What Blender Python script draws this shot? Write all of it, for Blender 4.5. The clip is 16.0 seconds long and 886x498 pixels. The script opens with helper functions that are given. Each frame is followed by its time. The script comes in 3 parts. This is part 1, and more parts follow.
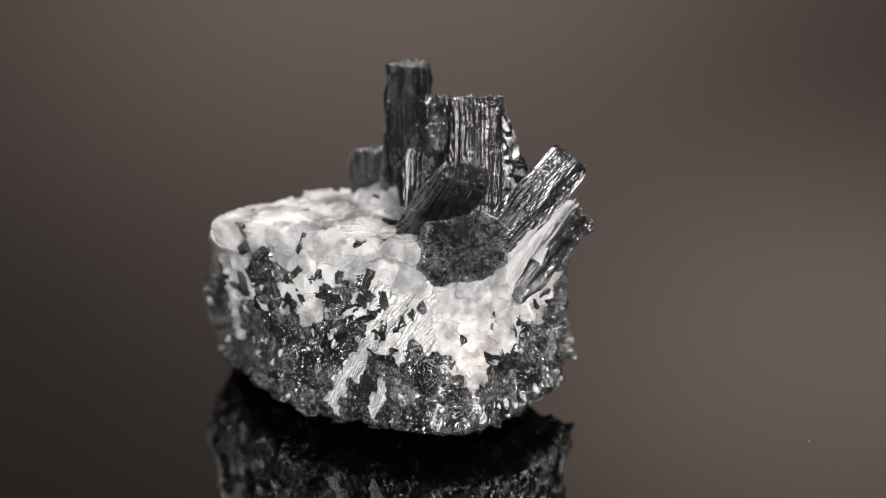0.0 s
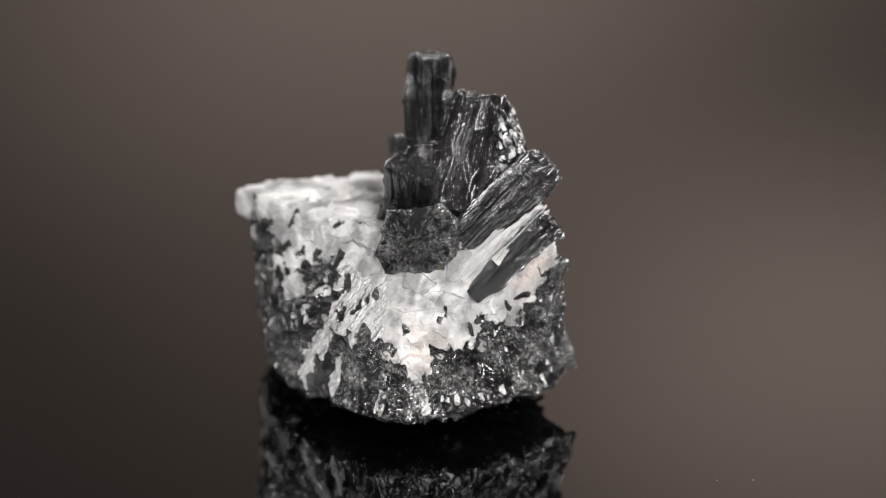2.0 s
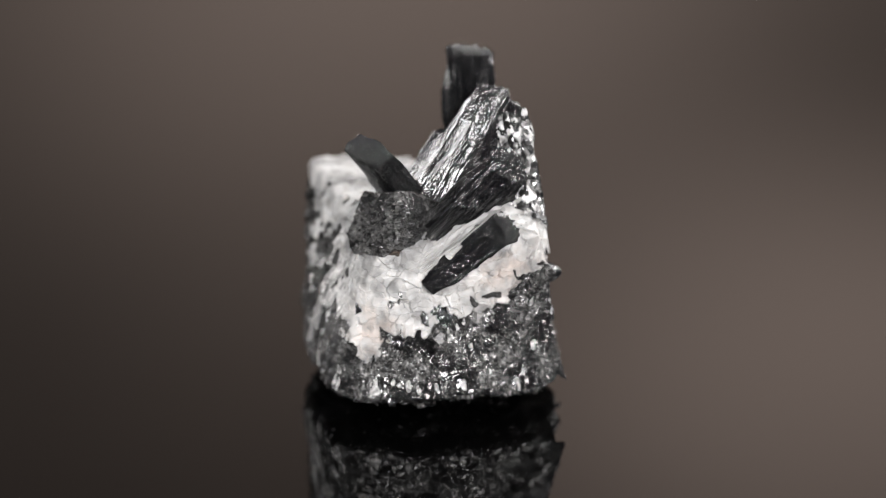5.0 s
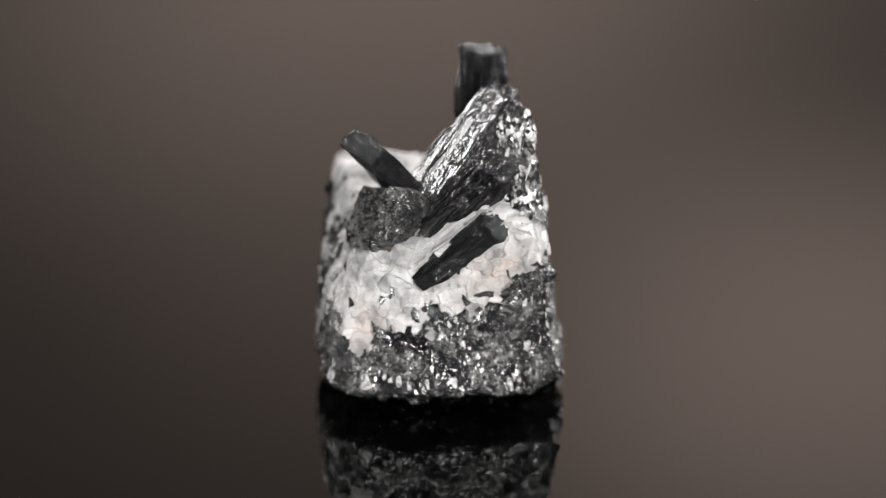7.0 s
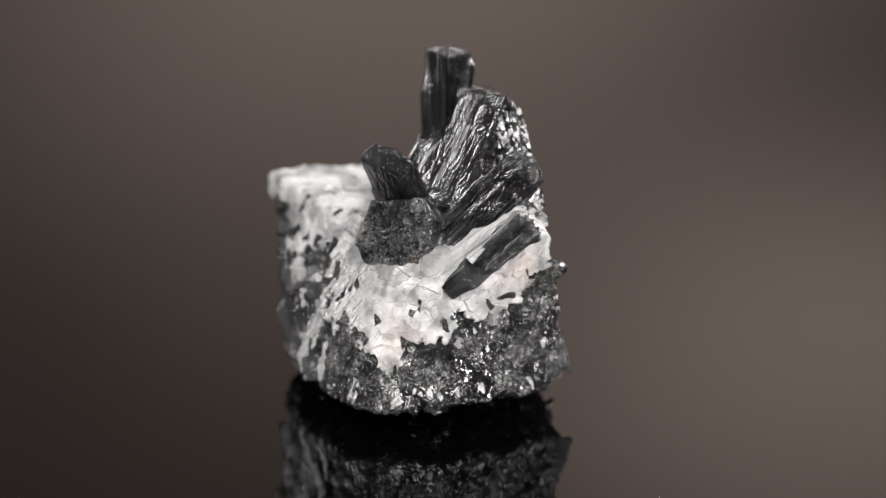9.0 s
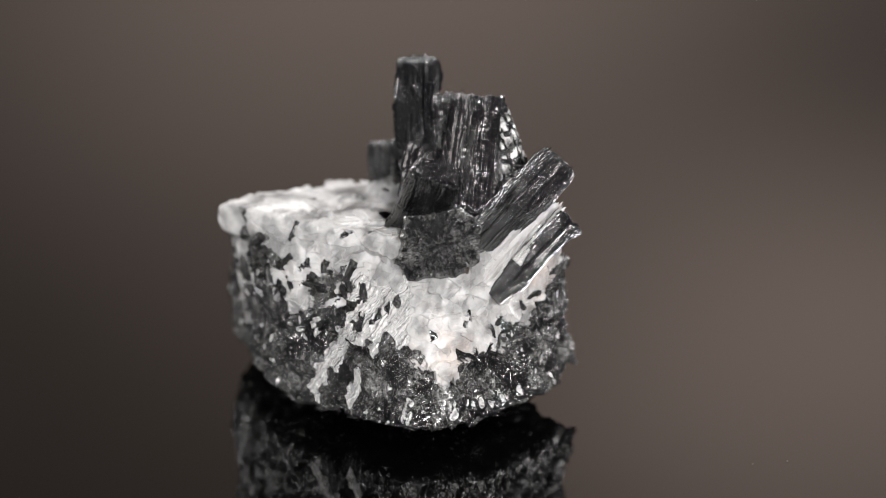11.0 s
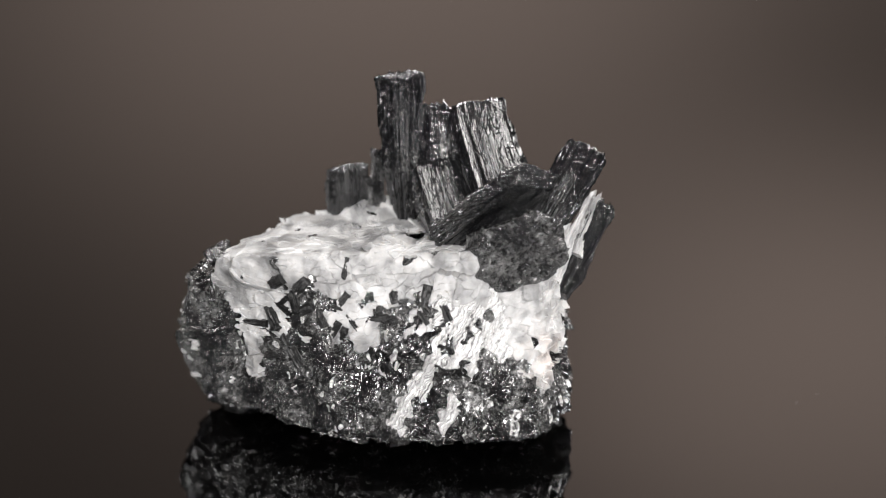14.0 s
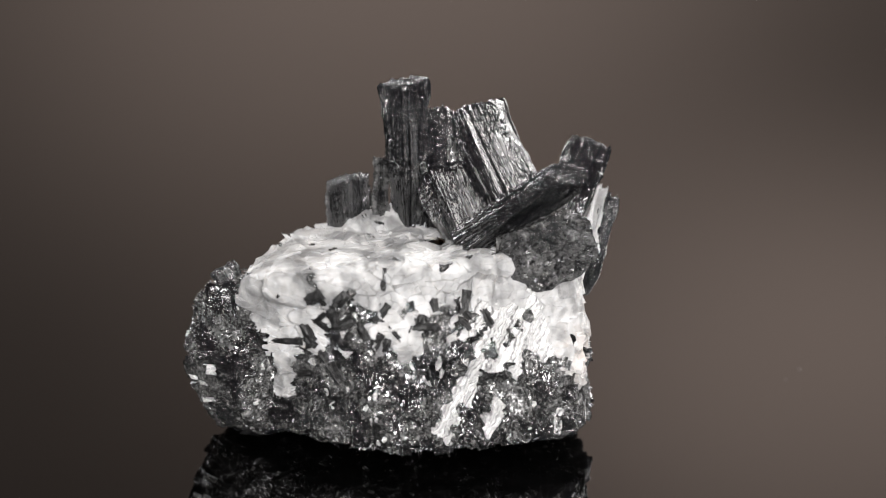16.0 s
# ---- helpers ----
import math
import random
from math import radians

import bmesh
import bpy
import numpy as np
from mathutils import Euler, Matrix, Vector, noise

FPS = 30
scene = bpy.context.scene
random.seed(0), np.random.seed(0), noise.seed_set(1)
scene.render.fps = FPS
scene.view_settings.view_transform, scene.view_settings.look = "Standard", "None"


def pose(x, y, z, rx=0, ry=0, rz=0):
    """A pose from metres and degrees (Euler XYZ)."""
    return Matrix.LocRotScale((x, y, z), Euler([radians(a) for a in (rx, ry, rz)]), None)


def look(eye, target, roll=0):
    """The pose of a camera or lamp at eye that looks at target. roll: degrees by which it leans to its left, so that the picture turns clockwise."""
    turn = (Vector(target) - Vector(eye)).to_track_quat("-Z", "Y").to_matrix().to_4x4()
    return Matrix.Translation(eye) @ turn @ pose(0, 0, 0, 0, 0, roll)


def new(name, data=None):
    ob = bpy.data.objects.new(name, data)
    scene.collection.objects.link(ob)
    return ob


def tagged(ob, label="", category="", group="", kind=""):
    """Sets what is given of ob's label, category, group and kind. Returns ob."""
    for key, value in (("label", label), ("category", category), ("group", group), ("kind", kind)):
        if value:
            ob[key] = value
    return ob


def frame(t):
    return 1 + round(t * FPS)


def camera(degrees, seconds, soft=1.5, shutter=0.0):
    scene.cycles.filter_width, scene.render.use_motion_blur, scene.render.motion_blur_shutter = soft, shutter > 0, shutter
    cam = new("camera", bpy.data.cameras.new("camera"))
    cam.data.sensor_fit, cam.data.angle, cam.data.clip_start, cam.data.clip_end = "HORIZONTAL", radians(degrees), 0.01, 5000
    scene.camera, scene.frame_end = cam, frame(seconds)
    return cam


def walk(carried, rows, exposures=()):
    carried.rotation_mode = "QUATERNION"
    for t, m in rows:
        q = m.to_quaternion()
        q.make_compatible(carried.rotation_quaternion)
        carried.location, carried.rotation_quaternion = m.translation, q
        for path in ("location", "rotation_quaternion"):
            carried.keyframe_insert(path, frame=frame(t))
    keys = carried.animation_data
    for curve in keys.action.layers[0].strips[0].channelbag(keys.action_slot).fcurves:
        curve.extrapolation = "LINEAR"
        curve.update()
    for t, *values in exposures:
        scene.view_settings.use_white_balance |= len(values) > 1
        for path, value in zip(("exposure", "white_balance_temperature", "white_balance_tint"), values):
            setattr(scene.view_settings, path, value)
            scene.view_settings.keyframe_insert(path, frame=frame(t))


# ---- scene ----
LENS = 18.0
cam = camera(LENS, 16.0, soft=1.05)
EYE, AIM = (-0.0086, -0.3422, 0.1322), (-0.0086, 0.0, 0.0204)
walk(cam, [(0.0, look(EYE, AIM)), (16.0, look(EYE, AIM))])
cam.data.dof.use_dof = True
cam.data.dof.focus_distance = 0.346
cam.data.dof.aperture_fstop = 12.5

from mathutils.kdtree import KDTree

# ---- light ----
scene.view_settings.exposure = 0.0
world = bpy.data.worlds.new("studio")
scene.world = world
world.use_nodes = True
world.node_tree.nodes["Background"].inputs[0].default_value = (0.62, 0.56, 0.52, 1)
world.node_tree.nodes["Background"].inputs[1].default_value = 0.06


def area_lamp(name, eye, target, sx, sy, watts, colour):
    data = bpy.data.lights.new(name, "AREA")
    data.shape, data.size, data.size_y, data.energy, data.color = "RECTANGLE", sx, sy, watts, colour
    ob = new(name, data)
    ob.matrix_world = look(eye, target)
    return ob


AT = (-0.012, -0.004, 0.02)
area_lamp("key_softbox", (0.47, -0.08, 0.62), AT, 0.28, 0.28, 2.75, (1.0, 0.97, 0.95))
area_lamp("front_lamp", (0.12, -0.74, 0.30), AT, 0.22, 0.22, 8.8, (1.0, 0.97, 0.96))
area_lamp("side_lamp", (-0.50, -0.42, 0.30), AT, 0.16, 0.16, 1.3, (1.0, 0.98, 0.97))
area_lamp("rear_lamp", (0.44, 0.40, 0.46), AT, 0.22, 0.22, 6.6, (1.0, 0.98, 0.97))
area_lamp("rim_lamp", (-0.50, 0.37, 0.33), AT, 0.15, 0.15, 2.8, (1.0, 0.98, 0.97))


# ---- materials ----
def material(name):
    m = bpy.data.materials.new(name)
    m.use_nodes = True
    nt = m.node_tree
    return m, nt, nt.nodes["Principled BSDF"]


def link(nt, a, b):
    nt.links.new(a, b)


def coords(nt, scale=(1, 1, 1), turn=(0, 0, 0)):
    tc = nt.nodes.new("ShaderNodeTexCoord")
    mp = nt.nodes.new("ShaderNodeMapping")
    mp.inputs["Scale"].default_value = scale
    mp.inputs["Rotation"].default_value = turn
    link(nt, tc.outputs["Object"], mp.inputs["Vector"])
    return mp.outputs["Vector"]


def noise_node(nt, vec, scale, detail=4, rough=0.6):
    n = nt.nodes.new("ShaderNodeTexNoise")
    n.inputs["Scale"].default_value, n.inputs["Detail"].default_value, n.inputs["Roughness"].default_value = scale, detail, rough
    link(nt, vec, n.inputs["Vector"])
    return n.outputs["Fac"]


def ramp(nt, fac, stops):
    r = nt.nodes.new("ShaderNodeValToRGB")
    while len(r.color_ramp.elements) < len(stops):
        r.color_ramp.elements.new(0.5)
    for e, (at, c) in zip(r.color_ramp.elements, stops):
        e.position, e.color = at, (*c, 1) if len(c) == 3 else c
    link(nt, fac, r.inputs["Fac"])
    return r.outputs["Color"]


def grey(v):
    return (v, v, v)


def bump(nt, bsdf, heights, strength, distance):
    prev = None
    for h, s in zip(heights, strength):
        b = nt.nodes.new("ShaderNodeBump")
        b.inputs["Strength"].default_value, b.inputs["Distance"].default_value = s, distance
        link(nt, h, b.inputs["Height"])
        if prev:
            link(nt, prev, b.inputs["Normal"])
        prev = b.outputs["Normal"]
    link(nt, prev, bsdf.inputs["Normal"])


def mix_colour(nt, fac, a, b):
    n = nt.nodes.new("ShaderNodeMix")
    n.data_type = "RGBA"
    for sock, v in ((n.inputs[0], fac), (n.inputs[6], a), (n.inputs[7], b)):
        if isinstance(v, (tuple, float)):
            sock.default_value = (*v, 1) if isinstance(v, tuple) else v
        else:
            link(nt, v, sock)
    return n.outputs[2]


def attribute(nt, name):
    a = nt.nodes.new("ShaderNodeAttribute")
    a.attribute_name = name
    return a.outputs["Fac"]


def strands(nt, scale, detail=4, stray_by=1.1):
    """Fine fibres along each grain of the rock."""
    n = nt.nodes.new("ShaderNodeTexNoise")
    n.noise_dimensions = "1D"
    n.inputs["Scale"].default_value, n.inputs["Detail"].default_value, n.inputs["Roughness"].default_value = scale, detail, 0.7
    stray = noise_node(nt, coords(nt), 420, 2, 0.5)
    add = nt.nodes.new("ShaderNodeMath")
    add.operation = "MULTIPLY_ADD"
    add.inputs[1].default_value = stray_by
    link(nt, stray, add.inputs[0])
    link(nt, attribute(nt, "strand"), add.inputs[2])
    link(nt, add.outputs[0], n.inputs["W"])
    return n.outputs["Fac"]


def glitter(nt, scale, stretch=(1, 1, 1)):
    """Height field of tiny facets, each tilted its own way."""
    v = coords(nt, stretch)
    vo = nt.nodes.new("ShaderNodeTexVoronoi")
    vo.inputs["Scale"].default_value = scale
    link(nt, v, vo.inputs["Vector"])
    sub = nt.nodes.new("ShaderNodeVectorMath")
    sub.operation = "SUBTRACT"
    link(nt, v, sub.inputs[0])
    link(nt, vo.outputs["Position"], sub.inputs[1])
    mid = nt.nodes.new("ShaderNodeVectorMath")
    mid.operation = "SUBTRACT"
    link(nt, vo.outputs["Color"], mid.inputs[0])
    mid.inputs[1].default_value = (0.5, 0.5, 0.5)
    dot = nt.nodes.new("ShaderNodeVectorMath")
    dot.operation = "DOT_PRODUCT"
    link(nt, sub.outputs[0], dot.inputs[0])
    link(nt, mid.outputs[0], dot.inputs[1])
    up = nt.nodes.new("ShaderNodeMath")
    up.operation = "MULTIPLY"
    up.inputs[1].default_value = scale
    link(nt, dot.outputs["Value"], up.inputs[0])
    return up.outputs[0]


def black_mass():
    """Massive black tourmaline: scaly glassy grains, many frosted grey, with sheen painted into the grey."""
    m, nt, b = material("tourmaline_mass")
    v = coords(nt)
    grain = noise_node(nt, v, 1500, 5, 0.8)
    fibre = strands(nt, 6.0)
    tone = attribute(nt, "tone")
    blend = mix_colour(nt, 0.62, fibre, noise_node(nt, v, 2600, 4, 0.8))
    dark = ramp(nt, grain, [(0.35, (0.002, 0.002, 0.0022)), (0.7, (0.014, 0.014, 0.0145))])
    # grey fibres that also hold part of the facets' sheen as colour
    dust = ramp(nt, blend, [(0.40, (0.004, 0.004, 0.004)), (0.54, (0.028, 0.028, 0.028)), (0.64, (0.26, 0.258, 0.256))])
    frost = ramp(nt, grain, [(0.42, (0.010, 0.010, 0.010)), (0.54, (0.09, 0.09, 0.089)), (0.68, (0.38, 0.378, 0.375))])
    mid = mix_colour(nt, ramp(nt, tone, [(0.36, grey(0)), (0.60, grey(1.0))]), dark, dust)
    link(nt, mix_colour(nt, ramp(nt, tone, [(0.60, grey(0)), (0.84, grey(1.0))]), mid, frost), b.inputs["Base Color"])
    link(nt, ramp(nt, tone, [(0.2, grey(0.07)), (0.8, grey(0.26))]), b.inputs["Roughness"])
    b.inputs["IOR"].default_value = 1.66
    b.inputs["Specular IOR Level"].default_value = 1.0
    bump(nt, b, [glitter(nt, 900, (1, 1, 0.7)), glitter(nt, 3000, (1, 1, 0.7)), fibre], [0.50, 0.48, 0.12], 0.0005)
    return m


def silver_mica():
    """Silvery striated faces that catch the light."""
    m, nt, b = material("silver_mica")
    grain = noise_node(nt, coords(nt), 1800, 5, 0.8)
    fibre = strands(nt, 2.8, 6, 0.22)
    flake = ramp(nt, grain, [(0.36, (0.13, 0.13, 0.13)), (0.48, (0.45, 0.45, 0.447)), (0.60, (0.86, 0.857, 0.85))])
    thread = ramp(nt, fibre, [(0.38, (0.04, 0.04, 0.04)), (0.46, (0.50, 0.50, 0.497)), (0.55, (0.94, 0.937, 0.93))])
    link(nt, mix_colour(nt, 0.28, thread, flake), b.inputs["Base Color"])
    b.inputs["Metallic"].default_value = 0.5
    link(nt, ramp(nt, grain, [(0.3, grey(0.22)), (0.7, grey(0.48))]), b.inputs["Roughness"])
    bump(nt, b, [glitter(nt, 3200), grain, fibre], [0.16, 0.12, 0.55], 0.0004)
    return m


def broken_tourmaline():
    """Rough fracture of black tourmaline, with tiny glints painted as pale beads."""
    m, nt, b = material("tourmaline_fracture")
    v = coords(nt)
    cells = nt.nodes.new("ShaderNodeTexVoronoi")
    cells.inputs["Scale"].default_value = 1300
    link(nt, v, cells.inputs["Vector"])
    pick = nt.nodes.new("ShaderNodeSeparateColor")
    link(nt, cells.outputs["Color"], pick.inputs[0])
    patch = noise_node(nt, v, 330, 3, 0.6)
    dark = ramp(nt, noise_node(nt, v, 1400, 4, 0.7), [(0.3, grey(0.003)), (0.75, grey(0.03))])
    # near-white cells imitate lamp glints in the base colour
    glint_bead = ramp(nt, pick.outputs[0], [(0.52, grey(0.006)), (0.66, grey(0.22)), (0.80, grey(0.85))])
    link(nt, mix_colour(nt, ramp(nt, patch, [(0.38, grey(0)), (0.48, grey(1))]), dark, glint_bead), b.inputs["Base Color"])
    b.inputs["Roughness"].default_value = 0.2
    b.inputs["IOR"].default_value = 1.66
    b.inputs["Specular IOR Level"].default_value = 1.0
    bump(nt, b, [glitter(nt, 1300), glitter(nt, 3200)], [0.9, 0.4], 0.0005)
    return m


def black_crystal():
    """Black prism faces: glassy, with fine striae along the crystal's own long axis."""
    m, nt, b = material("tourmaline_crystal")
    streak = noise_node(nt, coords(nt, (1, 1, 0.04)), 2400, 4, 0.65)
    grain = noise_node(nt, coords(nt), 700, 5, 0.7)
    wear = noise_node(nt, coords(nt, (1, 1, 0.18)), 420, 4, 0.6)
    # the pale end of the streak ramp paints fibrous highlights along the prism
    dark = ramp(nt, streak, [(0.3, (0.002, 0.002, 0.0024)), (0.55, (0.008, 0.008, 0.009)), (0.66, (0.035, 0.035, 0.036)), (0.78, (0.13, 0.13, 0.13))])
    dust = ramp(nt, grain, [(0.3, (0.008, 0.008, 0.008)), (0.8, (0.09, 0.09, 0.088))])
    link(nt, mix_colour(nt, ramp(nt, wear, [(0.60, grey(0)), (0.80, grey(0.8))]), dark, dust), b.inputs["Base Color"])
    link(nt, ramp(nt, wear, [(0.3, grey(0.10)), (0.7, grey(0.30))]), b.inputs["Roughness"])
    b.inputs["IOR"].default_value = 1.66
    b.inputs["Specular IOR Level"].default_value = 1.0
    bump(nt, b, [glitter(nt, 1500, (1, 1, 0.12)), streak, grain], [0.20, 0.32, 0.06], 0.0004)
    return m


def dull_crystal():
    """Etched black crystal with a frosted, dark grey surface."""
    m, nt, b = material("tourmaline_etched")
    streak = noise_node(nt, coords(nt, (1, 1, 0.06)), 2000, 4, 0.65)
    grain = noise_node(nt, coords(nt), 1200, 5, 0.75)
    wear = noise_node(nt, coords(nt), 260, 4, 0.6)
    a = ramp(nt, grain, [(0.3, (0.005, 0.005, 0.0055)), (0.75, (0.045, 0.045, 0.046))])
    c = ramp(nt, grain, [(0.38, (0.012, 0.012, 0.012)), (0.70, (0.27, 0.27, 0.267))])
    link(nt, mix_colour(nt, ramp(nt, wear, [(0.40, grey(0.0)), (0.66, grey(1.0))]), a, c), b.inputs["Base Color"])
    b.inputs["Roughness"].default_value = 0.15
    b.inputs["Specular IOR Level"].default_value = 1.0
    bump(nt, b, [glitter(nt, 900), glitter(nt, 2800), streak], [0.30, 0.45, 0.25], 0.0005)
    return m


def dull_blade():
    """Small black inclusions, matt and worn."""
    m, nt, b = material("tourmaline_blade")
    grain = noise_node(nt, coords(nt), 1600, 4, 0.75)
    link(nt, ramp(nt, grain, [(0.38, (0.004, 0.004, 0.004)), (0.6, (0.018, 0.018, 0.018)), (0.75, (0.11, 0.11, 0.109))]), b.inputs["Base Color"])
    b.inputs["Roughness"].default_value = 0.42
    bump(nt, b, [glitter(nt, 2400, (1, 1, 0.5)), grain], [0.6, 0.3], 0.0004)
    return m


def feldspar():
    """White feldspar: milky cleavage faces, slightly translucent, with faint peach staining."""
    m, nt, b = material("white_feldspar")
    v = coords(nt)
    mid = noise_node(nt, v, 220, 5, 0.6)
    big = noise_node(nt, v, 60, 3, 0.5)
    fine = noise_node(nt, coords(nt, (1, 1, 0.3), (0.3, 0.5, 0.2)), 1500, 4, 0.65)
    tone = attribute(nt, "tone")
    milky = ramp(nt, mid, [(0.3, (0.36, 0.357, 0.354)), (0.5, (0.53, 0.527, 0.524)), (0.72, (0.70, 0.697, 0.694))])
    glassy = ramp(nt, mid, [(0.3, (0.13, 0.13, 0.132)), (0.5, (0.30, 0.30, 0.30)), (0.7, (0.58, 0.577, 0.574))])
    white = mix_colour(nt, ramp(nt, tone, [(0.36, grey(0)), (0.66, grey(1.0))]), milky, glassy)
    peach = ramp(nt, big, [(0.60, grey(0)), (0.75, grey(0.22))])
    both = nt.nodes.new("ShaderNodeMath")
    both.operation = "MULTIPLY_ADD"
    link(nt, attribute(nt, "stain"), both.inputs[0])
    link(nt, ramp(nt, noise_node(nt, v, 420, 4, 0.7), [(0.42, grey(0.05)), (0.68, grey(0.8))]), both.inputs[1])
    link(nt, peach, both.inputs[2])
    link(nt, mix_colour(nt, both.outputs[0], white, (0.72, 0.61, 0.55)), b.inputs["Base Color"])
    link(nt, ramp(nt, mid, [(0.3, grey(0.28)), (0.7, grey(0.55))]), b.inputs["Roughness"])
    b.inputs["Subsurface Weight"].default_value = 0.4
    b.inputs["Subsurface Radius"].default_value = (0.0012, 0.0011, 0.001)
    b.inputs["Subsurface Scale"].default_value = 0.6
    bump(nt, b, [glitter(nt, 900), strands(nt, 1.6), fine], [0.14, 0.22, 0.30], 0.0003)
    return m


def smoky():
    m, nt, b = material("smoky_quartz")
    n = noise_node(nt, coords(nt), 500, 4, 0.6)
    link(nt, ramp(nt, n, [(0.3, (0.03, 0.024, 0.02)), (0.7, (0.14, 0.115, 0.10))]), b.inputs["Base Color"])
    b.inputs["Roughness"].default_value = 0.15
    b.inputs["Subsurface Weight"].default_value = 0.3
    b.inputs["Subsurface Radius"].default_value = (0.001, 0.0008, 0.0006)
    bump(nt, b, [glitter(nt, 700)], [0.3], 0.0004)
    return m


def black_acrylic():
    m, nt, b = material("black_acrylic")
    n = noise_node(nt, coords(nt), 9, 4, 0.6)
    link(nt, ramp(nt, n, [(0.3, grey(0.0004)), (0.7, grey(0.0009))]), b.inputs["Base Color"])
    link(nt, ramp(nt, n, [(0.3, grey(0.015)), (0.7, grey(0.03))]), b.inputs["Roughness"])
    b.inputs["IOR"].default_value = 1.30
    return m


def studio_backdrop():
    """Plain taupe backdrop; its emission paints a soft glow in broad uneven pools."""
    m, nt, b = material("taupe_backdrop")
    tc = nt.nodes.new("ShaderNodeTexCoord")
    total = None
    for x, z, rx, rz, gain in GLOW_POOLS:
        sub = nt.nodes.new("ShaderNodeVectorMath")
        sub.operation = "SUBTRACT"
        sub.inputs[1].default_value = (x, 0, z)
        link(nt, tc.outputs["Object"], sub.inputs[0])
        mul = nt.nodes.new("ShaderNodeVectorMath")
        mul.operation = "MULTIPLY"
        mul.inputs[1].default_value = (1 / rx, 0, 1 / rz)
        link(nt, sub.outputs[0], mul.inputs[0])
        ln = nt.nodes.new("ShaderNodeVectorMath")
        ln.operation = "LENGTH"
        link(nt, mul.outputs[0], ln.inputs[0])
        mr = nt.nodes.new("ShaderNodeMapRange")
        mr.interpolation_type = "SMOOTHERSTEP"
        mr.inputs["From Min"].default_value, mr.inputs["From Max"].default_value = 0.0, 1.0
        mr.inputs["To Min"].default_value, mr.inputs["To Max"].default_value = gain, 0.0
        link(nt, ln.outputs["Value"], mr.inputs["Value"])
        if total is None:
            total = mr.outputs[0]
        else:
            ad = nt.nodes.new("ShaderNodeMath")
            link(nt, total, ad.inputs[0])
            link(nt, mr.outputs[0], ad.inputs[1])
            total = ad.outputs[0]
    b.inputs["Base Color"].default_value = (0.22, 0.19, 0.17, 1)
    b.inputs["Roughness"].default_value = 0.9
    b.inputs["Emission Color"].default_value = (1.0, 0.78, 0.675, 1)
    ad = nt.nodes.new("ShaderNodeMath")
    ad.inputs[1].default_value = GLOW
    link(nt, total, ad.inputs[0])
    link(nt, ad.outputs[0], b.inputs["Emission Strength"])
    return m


# pools of light painted into the backdrop's emission: x, z, half width, half height, gain
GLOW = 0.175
GLOW_POOLS = [(-0.06, 0.58, 0.66, 0.55, 0.33), (0.42, 0.99, 0.62, 0.46, 0.88), (-0.10, 1.0, 0.5, 0.3, 0.10)]

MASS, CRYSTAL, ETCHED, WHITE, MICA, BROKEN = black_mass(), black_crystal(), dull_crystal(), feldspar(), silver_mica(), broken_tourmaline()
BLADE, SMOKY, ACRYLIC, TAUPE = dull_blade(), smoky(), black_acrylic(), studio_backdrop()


# ---- mesh helpers (millimetres in, metres out) ----
def mesh_object(name, verts, faces, mat, parent=None, label="", floats=()):
    """One mesh from quads (an array) or mixed faces (a list); floats are per-vertex fields for the material."""
    me = bpy.data.meshes.new(name)
    verts = np.asarray(verts, float) * 0.001
    if isinstance(faces, list):
        me.from_pydata(verts.tolist(), [], faces)
    else:
        n = len(faces)
        me.vertices.add(len(verts))
        me.vertices.foreach_set("co", verts.ravel().astype(np.float32))
        me.loops.add(n * 4)
        me.loops.foreach_set("vertex_index", faces.ravel().astype(np.int32))
        me.polygons.add(n)
        me.polygons.foreach_set("loop_start", np.arange(0, n * 4, 4, dtype=np.int32))
    for key, values in floats:
        me.attributes.new(key, "FLOAT", "POINT").data.foreach_set("value", values.astype(np.float32))
    me.update(calc_edges=True)
    me.polygons.foreach_set("use_smooth", np.zeros(len(me.polygons), bool))
    me.materials.append(mat)
    ob = new(name, me)
    if parent:
        ob.parent = parent
    if label:
        tagged(ob, label)
    return ob


class Waves:
    """Smooth pseudo-random field: a sum of random plane waves in a few octaves."""

    def __init__(self, seed, size, octaves=3, dims=3):
        r = np.random.RandomState(seed)
        self.parts = []
        for o in range(octaves):
            k = r.normal(size=(14, dims))
            k /= np.linalg.norm(k, axis=1)[:, None]
            k *= (2 * np.pi / (size / 1.9 ** o)) * r.uniform(0.7, 1.3, (14, 1))
            self.parts.append((k, r.uniform(0, 6.28, 14), 0.55 ** o / 14 ** 0.5))

    def __call__(self, p):
        return sum(a * np.sin(p @ k.T + ph).sum(1) for k, ph, a in self.parts)


# ---- setting ----
def sheet(name, verts, mat):
    return mesh_object(name, verts, [(0, 1, 2, 3)], mat)


def table():
    bm = bmesh.new()
    bmesh.ops.create_cube(bm, size=1.0, matrix=Matrix.LocRotScale((0, 0.15, -0.006), None, (1.6, 1.5, 0.012)))
    bmesh.ops.bevel(bm, geom=bm.edges[:], offset=0.002, segments=2, affect="EDGES")
    me = bpy.data.meshes.new("table_top")
    bm.to_mesh(me)
    bm.free()
    me.materials.append(ACRYLIC)
    return tagged(new("table_top", me), "glossy black acrylic table top with mirror reflections", "table top", kind="structure")


table()
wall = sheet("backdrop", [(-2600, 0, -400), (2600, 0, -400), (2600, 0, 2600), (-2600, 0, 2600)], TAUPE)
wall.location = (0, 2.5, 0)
tagged(wall, "plain taupe studio backdrop with painted glow, out of focus", "backdrop", kind="structure")

# ---- the specimen ----
BASE = 20.4  # height of the table under the turning axis, in the specimen's own millimetres
